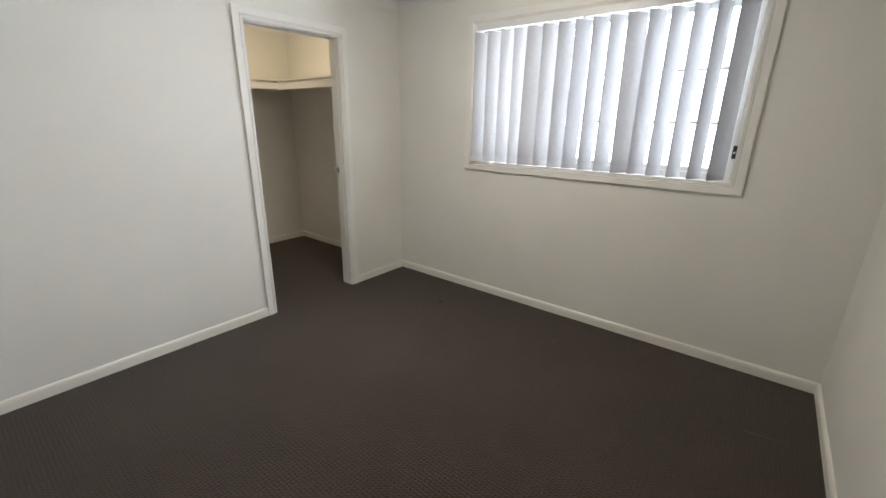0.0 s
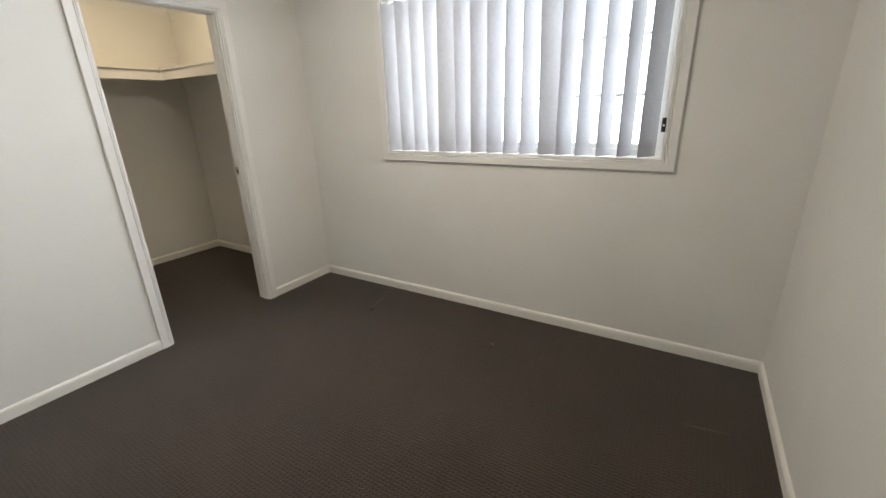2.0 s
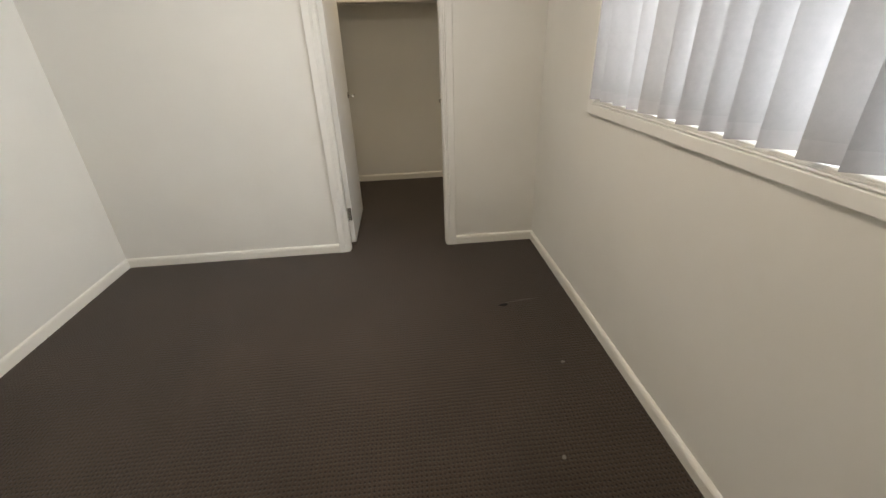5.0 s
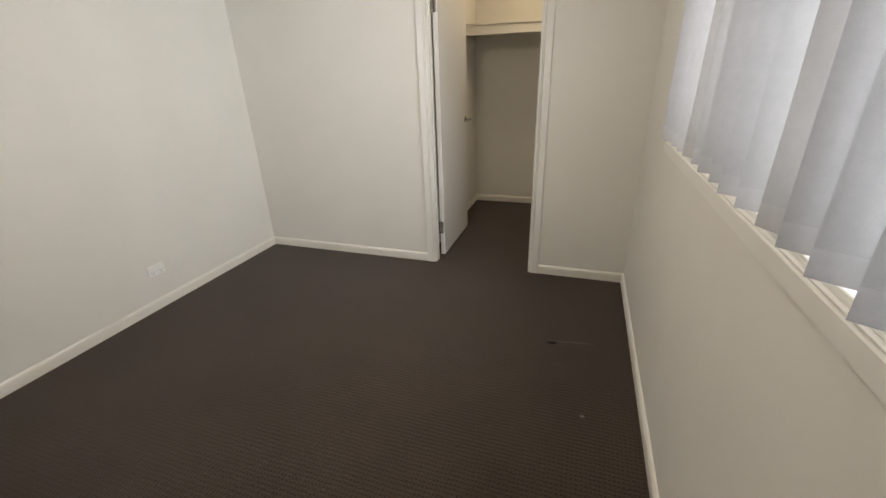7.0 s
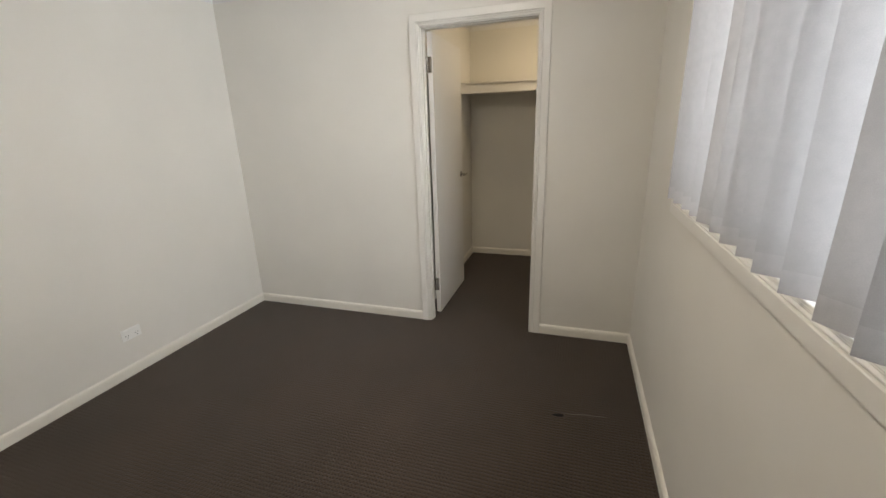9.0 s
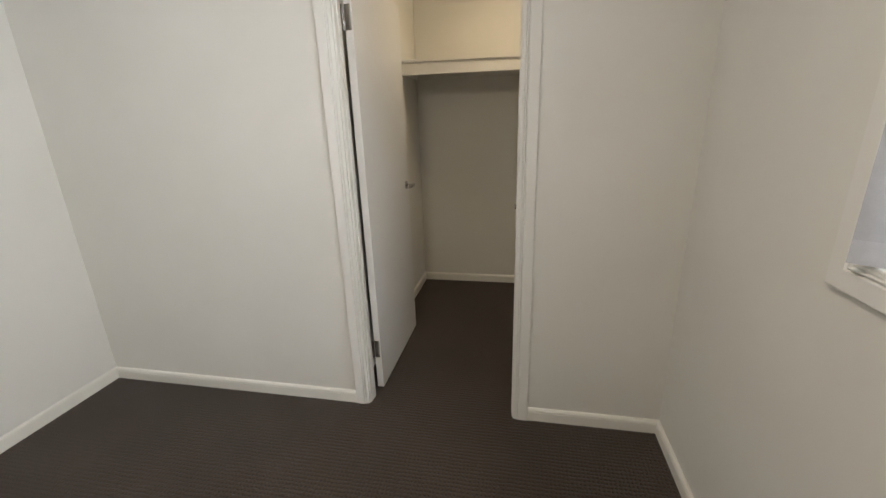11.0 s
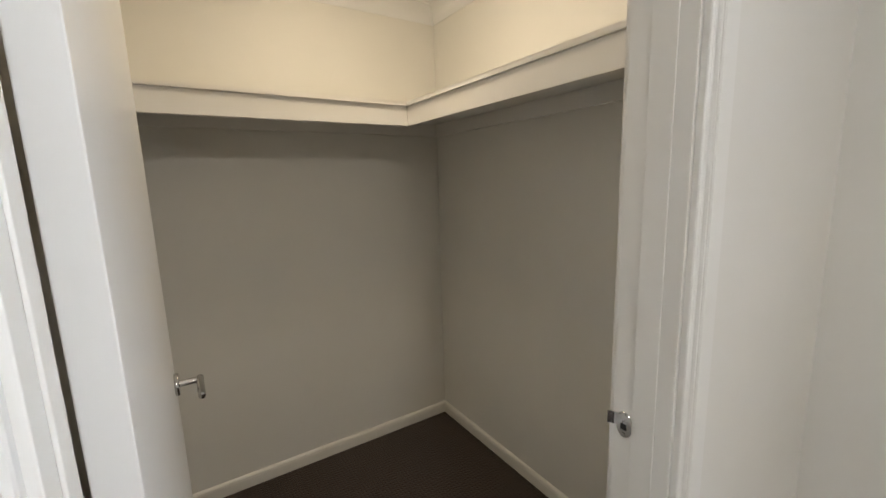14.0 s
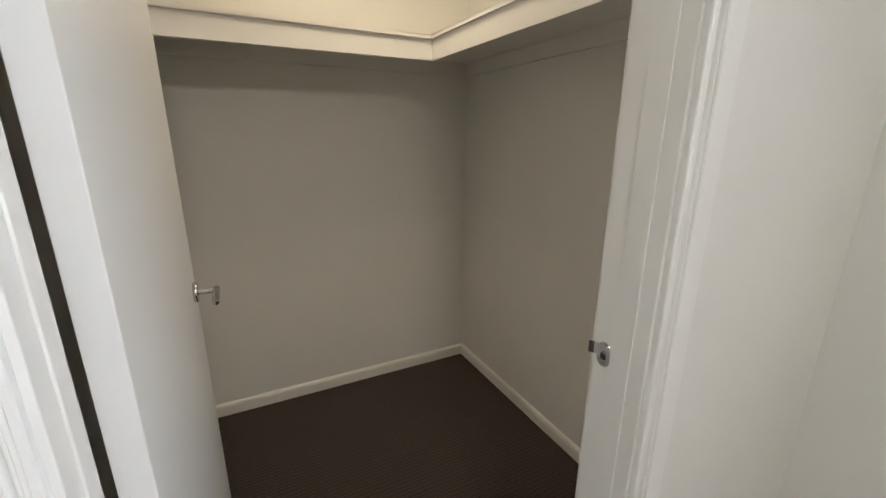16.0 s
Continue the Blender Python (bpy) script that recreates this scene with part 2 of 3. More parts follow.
structure("wall_closet_north", box((CL_W - 0.1, CL_N, 0), (0, CL_N + 0.1, CEIL_Z)), WALL, "plain off-white painted wall at the closet's back", "wall")

# skirting boards
SK = [(0, 0), (0.014, 0), (0.014, 0.048), (0.0125, 0.050), (0.0125, 0.053), (0.0135, 0.055), (0.011, 0.061), (0.007, 0.066), (0.003, 0.068), (0, 0.068)]
UP = (0, 0, 1)
OUT_L, OUT_R = DL - 0.0735, DR + 0.0735


def skirting(p0, p1, out, m0, m1):
    structure("baseboard", run(SK, p0, p1, out, UP, m0, m1), SKIRT, "cream-white enamelled timber skirting board with rounded top", "baseboard", True)


skirting((0, ROOM_S, 0), (0, 0, 0), (-1, 0, 0), 1, -1)
skirting((OUT_R + 0.001, 0, 0), (0, 0, 0), (0, -1, 0), 0, -1)
skirting((ROOM_W, 0, 0), (OUT_L - 0.001, 0, 0), (0, -1, 0), 1, 0)
skirting((ROOM_W, ROOM_S, 0), (ROOM_W, 0, 0), (1, 0, 0), 1, -1)
skirting((ROOM_W, ROOM_S, 0), (0, ROOM_S, 0), (0, 1, 0), 1, -1)
skirting((0, WALL_T, 0), (0, CL_N, 0), (-1, 0, 0), 1, -1)
skirting((CL_W, CL_N, 0), (0, CL_N, 0), (0, -1, 0), 1, -1)
skirting((CL_W, WALL_T, 0), (CL_W, CL_N, 0), (1, 0, 0), 1, -1)
skirting((OUT_R + 0.001, WALL_T, 0), (0, WALL_T, 0), (0, 1, 0), 0, -1)

# cove cornices
COVE = [(0, 0.076), (0.004, 0.076), (0.005, 0.070)]
COVE += [(0.072 - 0.066 * math.cos(a), 0.071 - 0.066 * math.sin(a)) for a in [radians(10 * k) for k in range(1, 9)]]
COVE += [(0.071, 0.005), (0.077, 0.004), (0.077, 0), (0, 0)]
DOWN = (0, 0, -1)


def cornice(x0, x1, y0, y1, label):
    bm = bmesh.new()
    add_run(bm, COVE, (x0, y0, CEIL_Z), (x1, y0, CEIL_Z), (0, 1, 0), DOWN, 1, -1)
    add_run(bm, COVE, (x0, y1, CEIL_Z), (x1, y1, CEIL_Z), (0, -1, 0), DOWN, 1, -1)
    add_run(bm, COVE, (x0, y0, CEIL_Z), (x0, y1, CEIL_Z), (1, 0, 0), DOWN, 1, -1)
    add_run(bm, COVE, (x1, y0, CEIL_Z), (x1, y1, CEIL_Z), (-1, 0, 0), DOWN, 1, -1)
    structure("trim", bm, CEIL, label, "cornice", True)


cornice(ROOM_W, 0, ROOM_S, 0, "white plaster cove cornice round the bedroom ceiling")
cornice(CL_W, 0, WALL_T, CL_N, "white plaster cove cornice round the closet ceiling")

# ---- closet doorway ----
ARCH = [(0.003, 0), (0.003, 0.009), (0.0045, 0.0110), (0.009, 0.0120), (0.0100, 0.0108), (0.0110, 0.0120), (0.0130, 0.0123),
        (0.0140, 0.0110), (0.0150, 0.0123), (0.0165, 0.0120), (0.0178, 0.0090), (0.0192, 0.0135), (0.0210, 0.0162), (0.0235, 0.0165),
        (0.0258, 0.0150), (0.0274, 0.0110), (0.0290, 0.0160), (0.0315, 0.0180), (0.0705, 0.0180), (0.0735, 0.0150),
        (0.0735, 0.003), (0.0705, 0.003), (0.0705, 0)]
ARCH_FLUSH = ARCH[:-3] + [(0.0735, 0)]
frame_1 = empty("door_frame", (DR, 0.05, 0), "white enamelled door frame with grooved architrave", "door frame", "structure")
part("architrave", run(ARCH, (DL, 0, 0), (DL, 0, HEAD), (-1, 0, 0), (0, -1, 0), 0, 1), TRIM, frame_1)
part("architrave", run(ARCH_FLUSH, (DR, 0, 0), (DR, 0, HEAD), (1, 0, 0), (0, -1, 0), 0, 1), TRIM, frame_1)
part("architrave", run(ARCH_FLUSH, (DL, 0, HEAD), (DR, 0, HEAD), (0, 0, 1), (0, -1, 0), -1, 1), TRIM, frame_1)
part("architrave", run(ARCH, (DL - 0.045, WALL_T, 0), (DL - 0.045, WALL_T, HEAD), (-1, 0, 0), (0, 1, 0), 0, 1), TRIM, frame_1)
part("architrave", run(ARCH, (DR, WALL_T, 0), (DR, WALL_T, HEAD), (1, 0, 0), (0, 1, 0), 0, 1), TRIM, frame_1)
part("architrave", run(ARCH, (DL - 0.045, WALL_T, HEAD), (DR, WALL_T, HEAD), (0, 0, 1), (0, 1, 0), -1, 1), TRIM, frame_1)
JL, JR, JH = DL + 0.004, DR - 0.003, HEAD - 0.002
part("jamb", box((JL - 0.044, 0.001, 0), (JL, 0.066, JH), 0.0012), TRIM, frame_1)
part("jamb", box((JR, 0.001, 0), (JR + 0.017, WALL_T - 0.001, JH), 0.0012), TRIM, frame_1)
part("head_jamb", box((JL - 0.044, 0.001, JH), (JR + 0.017, WALL_T - 0.001, JH + 0.017), 0.0012), TRIM, frame_1)
S0, S1 = 0.030, 0.0706
part("door_stop", box((JL, S0, 0), (JL + 0.0035, 0.060, JH), 0.0012), TRIM, frame_1)
part("door_stop", box((JR - 0.0025, S0, 0), (JR, S1, JH), 0.0006), TRIM, frame_1)
part("door_stop", box((JL + 0.004, S0, JH - 0.005), (JR - 0.0025, S1, JH), 0.002), TRIM, frame_1)

# strike plate with its curved lip
SZ = 1.034
bm = bmesh.new()
n = 14
ring = []
for k in range(n):
    a = 2 * math.pi * k / n
    ring.append((0.016 * math.cos(a), 0.0255 * math.copysign(abs(math.sin(a)) ** 0.8, math.sin(a))))
outer0 = [bm.verts.new((JR - 0.0004, 0.086 + u, SZ + w)) for u, w in ring]
outer1 = [bm.verts.new((JR - 0.0022, 0.086 + u * 0.94, SZ + w * 0.96)) for u, w in ring]
inner1 = [bm.verts.new((JR - 0.0022, 0.086 + u * 0.45, SZ + w * 0.36)) for u, w in ring]
inner0 = [bm.verts.new((JR + 0.006, 0.086 + u * 0.43, SZ + w * 0.34)) for u, w in ring]
for p, q in ((outer0, outer1), (outer1, inner1), (inner1, inner0)):
    for k in range(n):
        bm.faces.new((p[k], p[(k + 1) % n], q[(k + 1) % n], q[k]))
bm.faces.new(inner0)
lip = [(JR - 0.002, 0.088), (JR - 0.0045, 0.100), (JR - 0.007, 0.108), (JR - 0.012, 0.113)]
lipv = [[bm.verts.new((x + dx, y, SZ + dz)) for x, y in lip] for dx in (0, 0.0016) for dz in (-0.005, 0.019)]
for k in range(3):
    bm.faces.new((lipv[0][k], lipv[0][k + 1], lipv[1][k + 1], lipv[1][k]))
    bm.faces.new((lipv[2][k], lipv[2][k + 1], lipv[3][k + 1], lipv[3][k]))
    bm.faces.new((lipv[0][k], lipv[0][k + 1], lipv[2][k + 1], lipv[2][k]))
    bm.faces.new((lipv[1][k], lipv[1][k + 1], lipv[3][k + 1], lipv[3][k]))
bm.faces.new([lipv[j][3] for j in (0, 1, 3, 2)])
strike = part("strike_plate", bm, METAL, frame_1, "satin chrome strike plate with a curved lip", True)
# near-black block on the plate stands in for the shade inside the hole
part("latch_hole_shade", box((JR - 0.0030, 0.080, SZ - 0.010), (JR - 0.0020, 0.092, SZ + 0.002), 0.0004), SLOT, strike)
for dz in (-0.019, 0.021):
    part("screw", tube((JR - 0.0015, 0.086, SZ + dz), (JR - 0.0032, 0.086, SZ + dz), 0.0038, 12), METAL, strike)

# the open door leaf
LX0, LX1, LY0, LY1 = -1.410, -1.374, WALL_T + 0.003, WALL_T + 0.722
door_1 = empty("door_1", (JL, WALL_T, 0), "white flush hollow-core closet door standing wide open", "door", "structure")
leaf = part("door_leaf", box((LX0, LY0, 0.018), (LX1, LY1, HEAD - 0.006), 0.0015), DOOR, door_1)
for hz in (0.255, 1.844):
    hinge = part("hinge", box((LX0 + 0.003, LY0 - 0.0022, hz - 0.05), (LX0 + 0.030, LY0 + 0.001, hz + 0.05), 0.0008), METAL, door_1, "satin steel butt hinge")
    for j in range(5):
        z0 = hz - 0.05 + 0.02 * j
        part("knuckle", tube((LX0 - 0.005, LY0 - 0.006, z0 + 0.0006), (LX0 - 0.005, LY0 - 0.006, z0 + 0.0194), 0.0062, 14, 0.0006), METAL, hinge, smooth=True)
    for dz, dy in ((-0.034, 0.012), (0, 0.02), (0.034, 0.012)):
        part("screw", tube((LX0 + 0.006 + dy, LY0 - 0.002, hz + dz), (LX0 + 0.006 + dy, LY0 - 0.0032, hz + dz), 0.0036, 10), METAL, hinge)
HY, HZ = LY1 - 0.060, 1.036
for side, face in ((1, LX1), (-1, LX0)):
    handle = part("handle", tube((face, HY, HZ), (face + side * 0.009, HY, HZ), 0.026, 28, 0.0015), METAL, door_1, "satin chrome lever handle on a round rose", True)
    reach = 0.051 if side > 0 else 0.045
    part("neck", tube((face + side * 0.009, HY, HZ), (face + side * reach, HY, HZ), 0.0072, 16), METAL, handle, smooth=True)
    part("lever", tube((face + side * reach, HY + 0.010, HZ), (face + side * reach, HY - 0.095, HZ), 0.0080, 18, 0.0012), METAL, handle, smooth=True)
part("latch_plate", box((LX0 + 0.006, LY1 - 0.001, HZ - 0.028), (LX1 - 0.006, LY1 + 0.0015, HZ + 0.028), 0.0006), METAL, door_1)

# ---- closet shelves ----
SY, SX, SB, ST = 1.302, -0.443, 1.726, 1.808
BT = 0.017
shelf = empty("closet_shelf", (-0.5, CL_N, ST), "white L-shaped closet shelf with a deep front edge", "shelf")
bm = bmesh.new()
pts = [(CL_W, CL_N), (CL_W, SY - 0.008), (SX - 0.008, SY - 0.008), (SX - 0.008, WALL_T), (0, WALL_T), (0, CL_N)]
lo = [bm.verts.new((x, y, ST)) for x, y in pts]
hi = [bm.verts.new((x, y, ST + BT)) for x, y in pts]
bm.faces.new(lo[::-1])
bm.faces.new(hi)
for i in range(6):
    bm.faces.new((lo[i], lo[(i + 1) % 6], hi[(i + 1) % 6], hi[i]))
bmesh.ops.bevel(bm, geom=[e for e in bm.edges if abs(e.verts[0].co.z - e.verts[1].co.z) < 1e-6 and e.verts[0].co.x < SX and e.verts[1].co.x < SX and e.verts[0].co.y < CL_N - 0.1 and e.verts[1].co.y < CL_N - 0.1], offset=0.002, segments=2, affect="EDGES")
part("board", bm, SHELF, shelf)
part("fascia", box((CL_W, SY, SB), (SX - 0.0005, SY + 0.019, ST), 0.0015), SHELF, shelf)
part("fascia", box((SX, WALL_T, SB), (SX + 0.019, SY + 0.019, ST), 0.0015), SHELF, shelf)
part("cleat", box((CL_W, CL_N - 0.019, ST - 0.068), (-0.019, CL_N, ST), 0.002), SHELF, shelf)
part("cleat", box((-0.019, WALL_T, ST - 0.068), (0, CL_N, ST), 0.002), SHELF, shelf)
part("cleat", box((CL_W, SY + 0.019, ST - 0.068), (CL_W + 0.019, CL_N - 0.019, ST), 0.002), SHELF, shelf)
part("cleat", box((SX + 0.019, WALL_T, ST - 0.068), (-0.019, WALL_T + 0.019, ST), 0.002), SHELF, shelf)

# ceiling lamps: the closet's, and an unseen fill lamp added in the bedroom
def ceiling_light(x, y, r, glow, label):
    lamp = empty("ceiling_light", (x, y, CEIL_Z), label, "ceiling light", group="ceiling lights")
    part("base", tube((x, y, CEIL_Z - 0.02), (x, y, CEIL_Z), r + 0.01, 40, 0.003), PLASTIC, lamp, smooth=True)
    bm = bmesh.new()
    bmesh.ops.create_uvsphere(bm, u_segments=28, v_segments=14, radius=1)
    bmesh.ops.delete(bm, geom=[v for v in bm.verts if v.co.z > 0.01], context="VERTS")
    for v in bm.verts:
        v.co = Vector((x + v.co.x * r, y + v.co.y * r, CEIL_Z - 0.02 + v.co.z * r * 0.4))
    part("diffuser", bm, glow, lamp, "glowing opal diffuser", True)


ceiling_light(-0.72, 0.98, 0.14, GLOW_CLOSET, "round opal glass closet ceiling light glowing warm")
# added fill, out of view and off-centre, to brighten the north and east walls
ceiling_light(-1.15, -1.55, 0.18, GLOW_FILL, "unseen fill light added on the bedroom ceiling, round, glowing soft white")

# ---- window ----
window_1 = empty("window_1", (0.1, -1.733, WZ0), "white aluminium sliding window with horizontal glazing bars", "window", "structure")
X_OUT = (-1, 0, 0)
part("architrave", run(ARCH, (0, WY1, WZ0), (0, WY0, WZ0), (0, 0, -1), X_OUT, -1, 1), TRIM, window_1)
part("architrave", run(ARCH, (0, WY1, WZ1), (0, WY0, WZ1), (0, 0, 1), X_OUT, -1, 1), TRIM, window_1)
part("architrave", run(ARCH, (0, WY0, WZ0), (0, WY0, WZ1), (0, 1, 0), X_OUT, -1, 1), TRIM, window_1)
part("architrave", run(ARCH, (0, WY1, WZ0), (0, WY1, WZ1), (0, -1, 0), X_OUT, -1, 1), TRIM, window_1)
R = 0.005
RY0, RY1, RZ0, RZ1 = WY0 + R, WY1 - R, WZ0 - R, WZ1 + R
part("reveal", box((0.001, RY1, RZ0 - 0.017), (0.11, RY0, RZ0), 0.001), TRIM, window_1)
part("reveal", box((0.001, RY1, RZ1), (0.11, RY0, RZ1 + 0.017), 0.001), TRIM, window_1)
part("reveal", box((0.001, RY0, RZ0 - 0.017), (0.11, RY0 + 0.017, RZ1 + 0.017), 0.001), TRIM, window_1)
part("reveal", box((0.001, RY1 - 0.017, RZ0 - 0.017), (0.11, RY1, RZ1 + 0.017), 0.001), TRIM, window_1)
FX0, FX1, FW = 0.090, 0.160, 0.038
part("window_frame", box((FX0, RY1, RZ0), (FX1, RY0, RZ0 + FW), 0.002), ALU, window_1)
part("window_frame", box((FX0, RY1, RZ1 - FW), (FX1, RY0, RZ1), 0.002), ALU, window_1)
part("window_frame", box((FX0, RY0 - FW, RZ0 + FW), (FX1, RY0, RZ1 - FW), 0.002), ALU, window_1)
part("window_frame", box((FX0, RY1, RZ0 + FW), (FX1, RY1 + FW, RZ1 - FW), 0.002), ALU, window_1)
MID = (RY0 + RY1) / 2
for k, (ya, yb, xs) in enumerate(((RY1 + FW, MID + 0.02, 0.104), (MID - 0.02, RY0 - FW, 0.130))):
    sash = part("sash", box((xs, ya, RZ0 + FW), (xs + 0.022, yb, RZ0 + FW + 0.03), 0.0015), ALU, window_1)
    part("stile", box((xs, ya, RZ0 + FW + 0.03), (xs + 0.022, ya + 0.032, RZ1 - FW), 0.0015), ALU, sash)
    part("stile", box((xs, yb - 0.032, RZ0 + FW + 0.03), (xs + 0.022, yb, RZ1 - FW), 0.0015), ALU, sash)
    part("rail", box((xs, ya + 0.032, RZ1 - FW - 0.03), (xs + 0.022, yb - 0.032, RZ1 - FW), 0.0015), ALU, sash)
    pane = part("pane", box((xs + 0.009, ya + 0.03, RZ0 + FW + 0.028), (xs + 0.013, yb - 0.03, RZ1 - FW - 0.028)), GLASS, sash)
    pane.visible_shadow = False
    for zb in (1.465, 1.765):
        part("glazing_bar", box((xs + 0.003, ya + 0.032, zb - 0.009), (xs + 0.019, yb - 0.032, zb + 0.009), 0.001), ALU, sash)

# ---- vertical blind ----
V_TOP, V_BOT, V_W, BX = RZ1 - 0.052, 1.140, 0.127, 0.008
blind = empty("vertical_blind", (0.0, -1.733, WZ1), "pale grey fabric vertical blind, half open, hanging in the window", "blind")
part("headrail", box((BX - 0.022, RY1 + 0.006, RZ1 - 0.040), (BX + 0.022, RY0 - 0.006, RZ1 - 0.001), 0.003), ALU, blind)


def strip_mesh(name, z0, z1, rows, bow, mat, gap=0.0, twist=0.0):
    """A length of vane fabric, slightly bowed across its width."""
    bm = bmesh.new()
    cols = 8
    grid = []
    for r in range(rows + 1):
        z = z0 + (z1 - z0) * r / rows
        a = radians(twist) * (1 + z / V_LEN) ** 2
        row = []
        for c in range(cols + 1):
            u, v = V_W * (c / cols - 0.5), gap + bow * (1 - (2 * c / cols - 1) ** 2) + 0.0006 * math.sin(z * 21 + c)
            row.append(bm.verts.new((u * math.cos(a) - v * math.sin(a), u * math.sin(a) + v * math.cos(a), z)))
        grid.append(row)
    for r in range(rows):
        for c in range(cols):
            bm.faces.new((grid[r][c], grid[r][c + 1], grid[r + 1][c + 1], grid[r + 1][c]))
    me = bpy.data.meshes.new(name)
    bm.to_mesh(me)
    bm.free()
    me.materials.append(mat)
    me.polygons.foreach_set("use_smooth", [True] * len(me.polygons))
    return me


def hook_mesh():
    me = bpy.data.meshes.new("carrier_hook")
    bm = box((-0.012, -0.0015, -0.004), (0.012, 0.0015, 0.014), 0.0005, 1)
    bm.to_mesh(me)
    bm.free()
    me.materials.append(PLASTIC)
    return me


V_LEN, HEM_H = V_TOP - V_BOT, 0.046
VM = strip_mesh("vane", 0, HEM_H - V_LEN, 12, 0.004, VANE)
BM = strip_mesh("hem", HEM_H - V_LEN, -V_LEN, 3, 0.004, HEM)
LVM = strip_mesh("twisted_vane", 0, HEM_H - V_LEN, 16, 0.004, VANE, 0.0, 14)
LBM = strip_mesh("twisted_hem", HEM_H - V_LEN, -V_LEN, 3, 0.004, HEM, 0.0, 14)
HM = hook_mesh()


def link_mesh():
    """A short bead loop that hangs at a hem's corner."""
    bm = bmesh.new()
    for k in range(9):
        a = math.pi * k / 8
        m = Matrix.Translation((-V_W / 2 - 0.002 - 0.006 * math.sin(a), 0.002, HEM_H - V_LEN + 0.004 - 0.030 * k / 8))
        bmesh.ops.create_icosphere(bm, subdivisions=1, radius=0.0022, matrix=m)
    me = bpy.data.meshes.new("chain_link")
    bm.to_mesh(me)
    bm.free()
    me.materials.append(PLASTIC)
    return me


LINK = link_mesh()
TURNS = (60, 60, 61, 58, 28, 54, 57, 60, 62, 57, 30, 55, 60, 62, 62, 52)
rng = random.Random(4)
for i in range(16):
    loose = i in (4, 10)
    turn = TURNS[i] + rng.uniform(-1.5, 1.5)
    swing = {4: (-1.4, 0.0), 10: (-1.05, -1.5)}.get(i, (rng.uniform(-0.25, 0.25), rng.uniform(-0.2, 0.2)))
    v = new("vane", LVM if loose else VM)
    v.parent = blind
    v.matrix_parent_inverse = blind.matrix_basis.inverted()
    v.matrix_basis = pose(BX, -0.889 - 0.1115 * i, V_TOP) @ pose(0, 0, 0, swing[1], -swing[0], 0) @ pose(0, 0, 0, 0, 0, 90 + turn)
    for nm, me in (("hem", LBM if loose else BM), ("carrier_hook", HM)):
        o = new(nm, me)
        o.parent = v
    if loose:
        link = new("chain_link", LINK)
        link.parent = v

# control chain and its holder on the reveal
CHY = RY1 + 0.012
for cx in (-0.006, 0.006):
    part("chain", tube((cx, CHY, 1.30), (cx, CHY, RZ1 - 0.04), 0.0022, 8), PLASTIC, blind, "white bead chain")
holder = part("chain_holder", box((-0.016, RY1 + 0.0005, 1.272), (0.014, RY1 + 0.020, 1.344), 0.003), DARK, blind, "dark plastic chain tensioner")
part("wheel", tube((-0.0165, RY1 + 0.010, 1.306), (-0.0185, RY1 + 0.010, 1.306), 0.0055, 16), PLASTIC, holder)

# outside wall of the neighbour's side: plain ground
structure("ground", box((0.2, -30, -0.6), (60, 30, -0.5)), GROUT, "pale concrete ground outside the window", "ground")

# ---- power outlet ----
OY, OZ = -1.133, 0.266
outlet = empty("power_outlet", (ROOM_W, OY, OZ), "white double power outlet with two rocker switches on the wall", "power outlet")
part("plate", box((ROOM_W, OY - 0.058, OZ - 0.036), (ROOM_W + 0.010, OY + 0.058, OZ + 0.036), 0.003), PLASTIC, outlet)
for dy in (-0.030, 0.030):
    part("switch", box((ROOM_W + 0.0095, OY + dy - 0.007, OZ + 0.010), (ROOM_W + 0.0135, OY + dy + 0.007, OZ + 0.027), 0.001), PLASTIC, outlet)
    for sy, sz, tilt in ((-0.008, -0.006, 30), (0.008, -0.006, -30), (0.0, -0.020, 0)):
        bm = box((-0.0008, -0.0011, -0.004), (0.0008, 0.0011, 0.004))
        bmesh.ops.transform(bm, matrix=pose(ROOM_W + 0.0102, OY + dy + sy, OZ + sz, tilt), verts=bm.verts[:])
        part("slot", bm, SLOT, outlet)


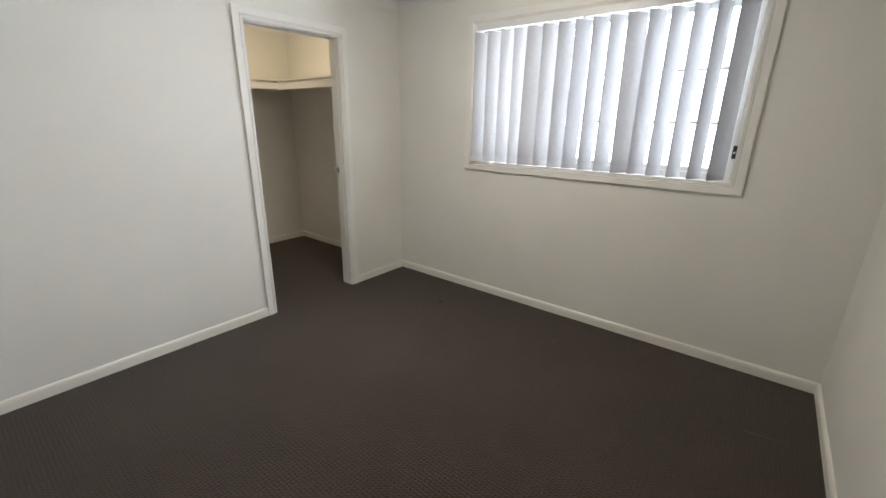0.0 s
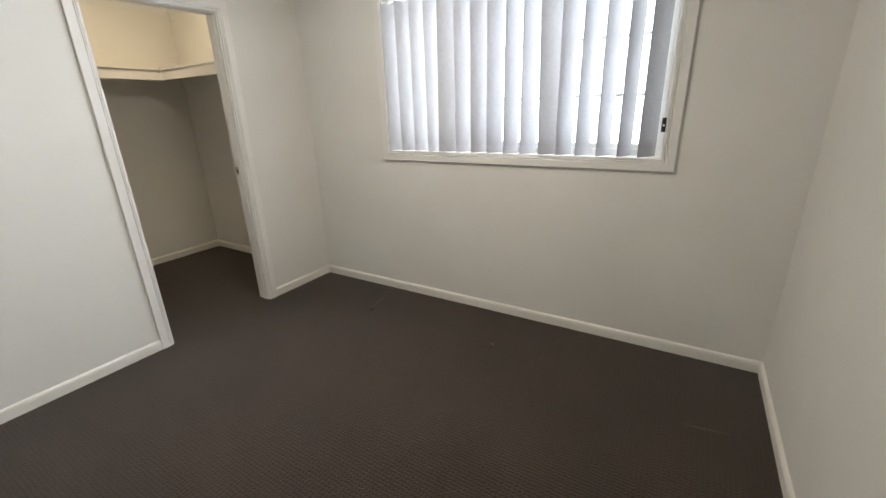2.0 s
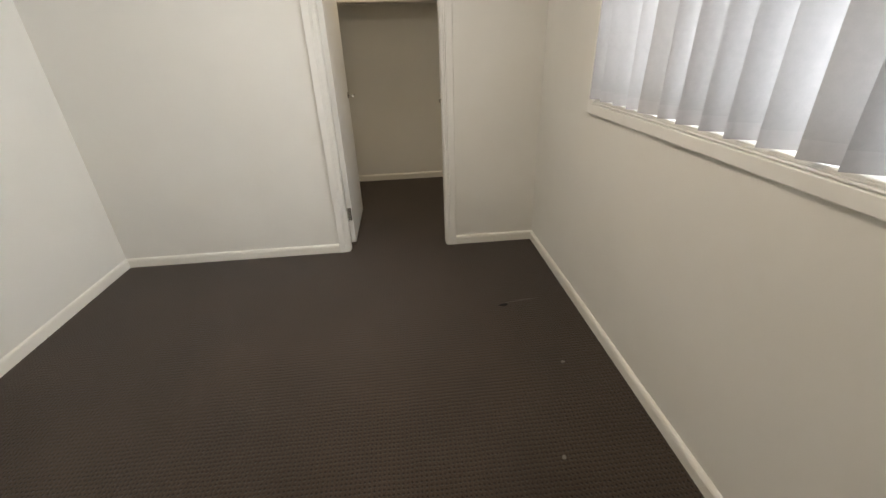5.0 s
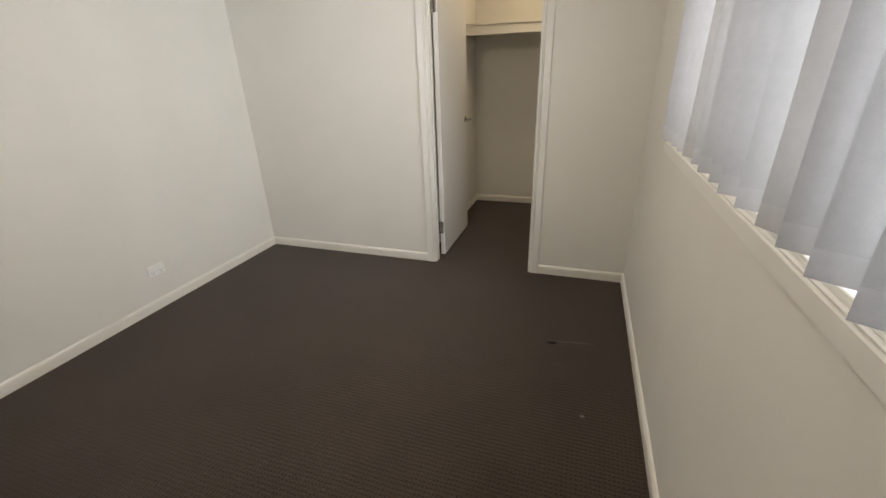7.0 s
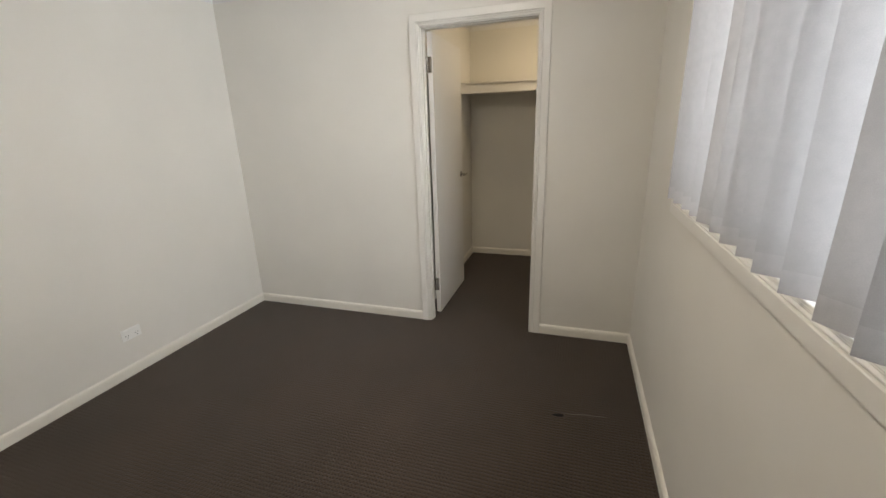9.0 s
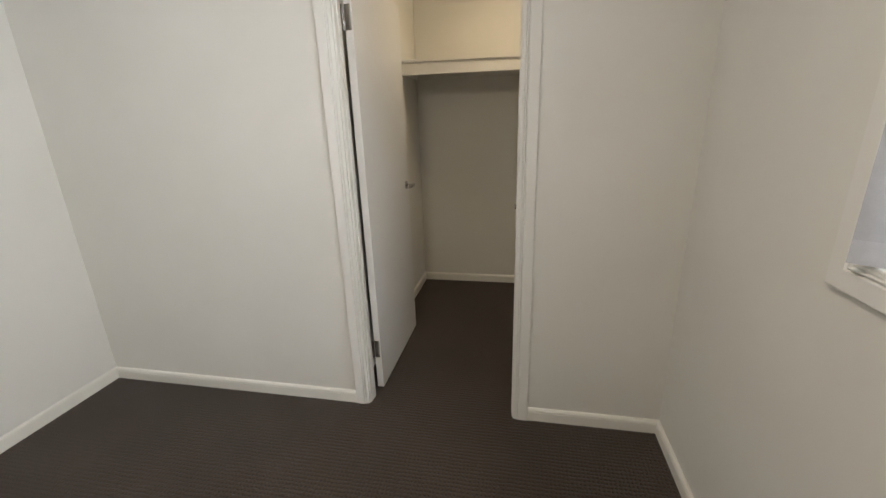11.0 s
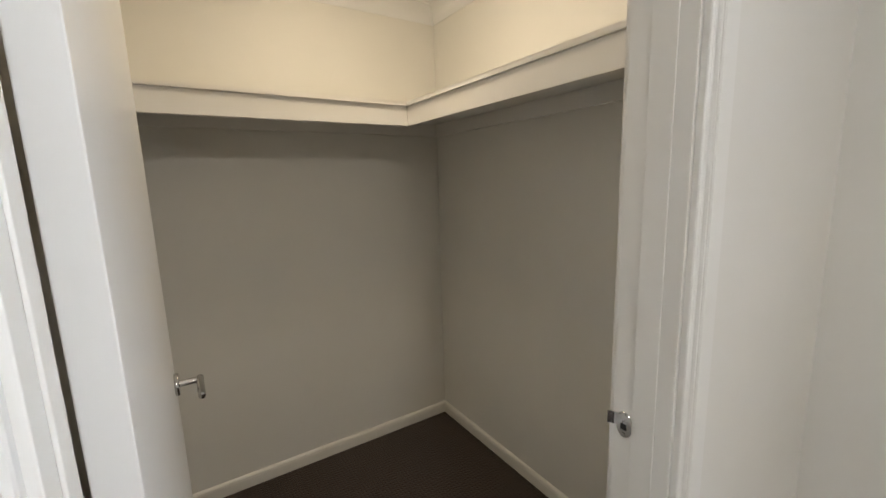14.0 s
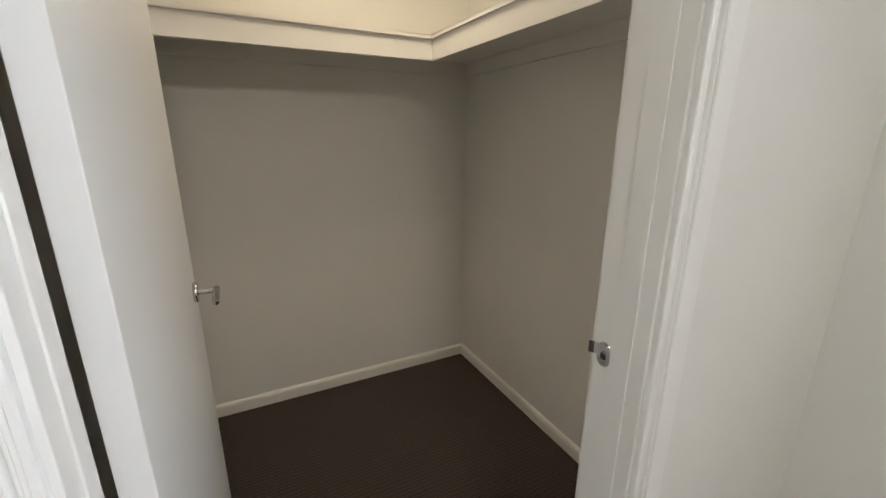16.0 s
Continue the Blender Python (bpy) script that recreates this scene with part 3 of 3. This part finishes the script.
# ---- marks on the carpet ----
def blob(name, x, y, sx, sy, turn, h, mat, label, category):
    bm = bmesh.new()
    n = 11
    rr = random.Random(name + str(x))
    ring = []
    for k in range(n):
        a = 2 * math.pi * k / n
        r = 1 + rr.uniform(-0.25, 0.25)
        ring.append(bm.verts.new((sx * r * math.cos(a), sy * r * math.sin(a), 0.0005)))
    top = [bm.verts.new((v.co.x * 0.6, v.co.y * 0.6, h)) for v in ring]
    for k in range(n):
        bm.faces.new((ring[k], ring[(k + 1) % n], top[(k + 1) % n], top[k]))
    bm.faces.new(top)
    bm.faces.new(ring[::-1])
    ob = mesh_ob(name, bm, mat)
    ob.matrix_basis = pose(x, y, 0, 0, 0, turn)
    return tagged(ob, label=label, category=category)


blob("burn_mark", -0.424, -0.862, 0.028, 0.013, 8, 0.003, MARK, "small black scorch mark on the dark carpet", "mark")
blob("lint_tuft", -0.252, -1.374, 0.012, 0.008, 20, 0.004, LINT, "small pale tuft of lint on the carpet", "lint")
blob("lint_tuft", -0.429, -1.867, 0.011, 0.007, 60, 0.004, LINT, "small pale tuft of lint on the carpet", "lint")


# a thin raised pale strip stands in for a scratch line in the pile
def thread(x0, y0, x1, y1, r=0.0018):
    bm = bmesh.new()
    rr = random.Random(int(abs(x0) * 1000))
    prev = None
    steps = 9
    dirn = Vector((x1 - x0, y1 - y0, 0)).normalized()
    side = Vector((-dirn.y, dirn.x, 0))
    for k in range(steps + 1):
        p = Vector((x0 + (x1 - x0) * k / steps, y0 + (y1 - y0) * k / steps, r)) + side * rr.uniform(-0.003, 0.003)
        rad = r * (0.5 + 0.5 * math.sin(math.pi * (k + 0.5) / (steps + 1)))
        cur = [bm.verts.new(p + side * (rad * math.cos(a)) + Vector((0, 0, rad * math.sin(a)))) for a in [math.pi / 2 * q for q in range(4)]]
        if prev:
            for q in range(4):
                bm.faces.new((prev[q], prev[(q + 1) % 4], cur[(q + 1) % 4], cur[q]))
        prev = cur
    tagged(mesh_ob("scratch_line", bm, LINT), label="thin pale scratch line on the carpet", category="thread")


thread(-0.41, -0.845, -0.188, -0.816)
thread(-0.634, -2.908, -0.605, -3.120, 0.0011)
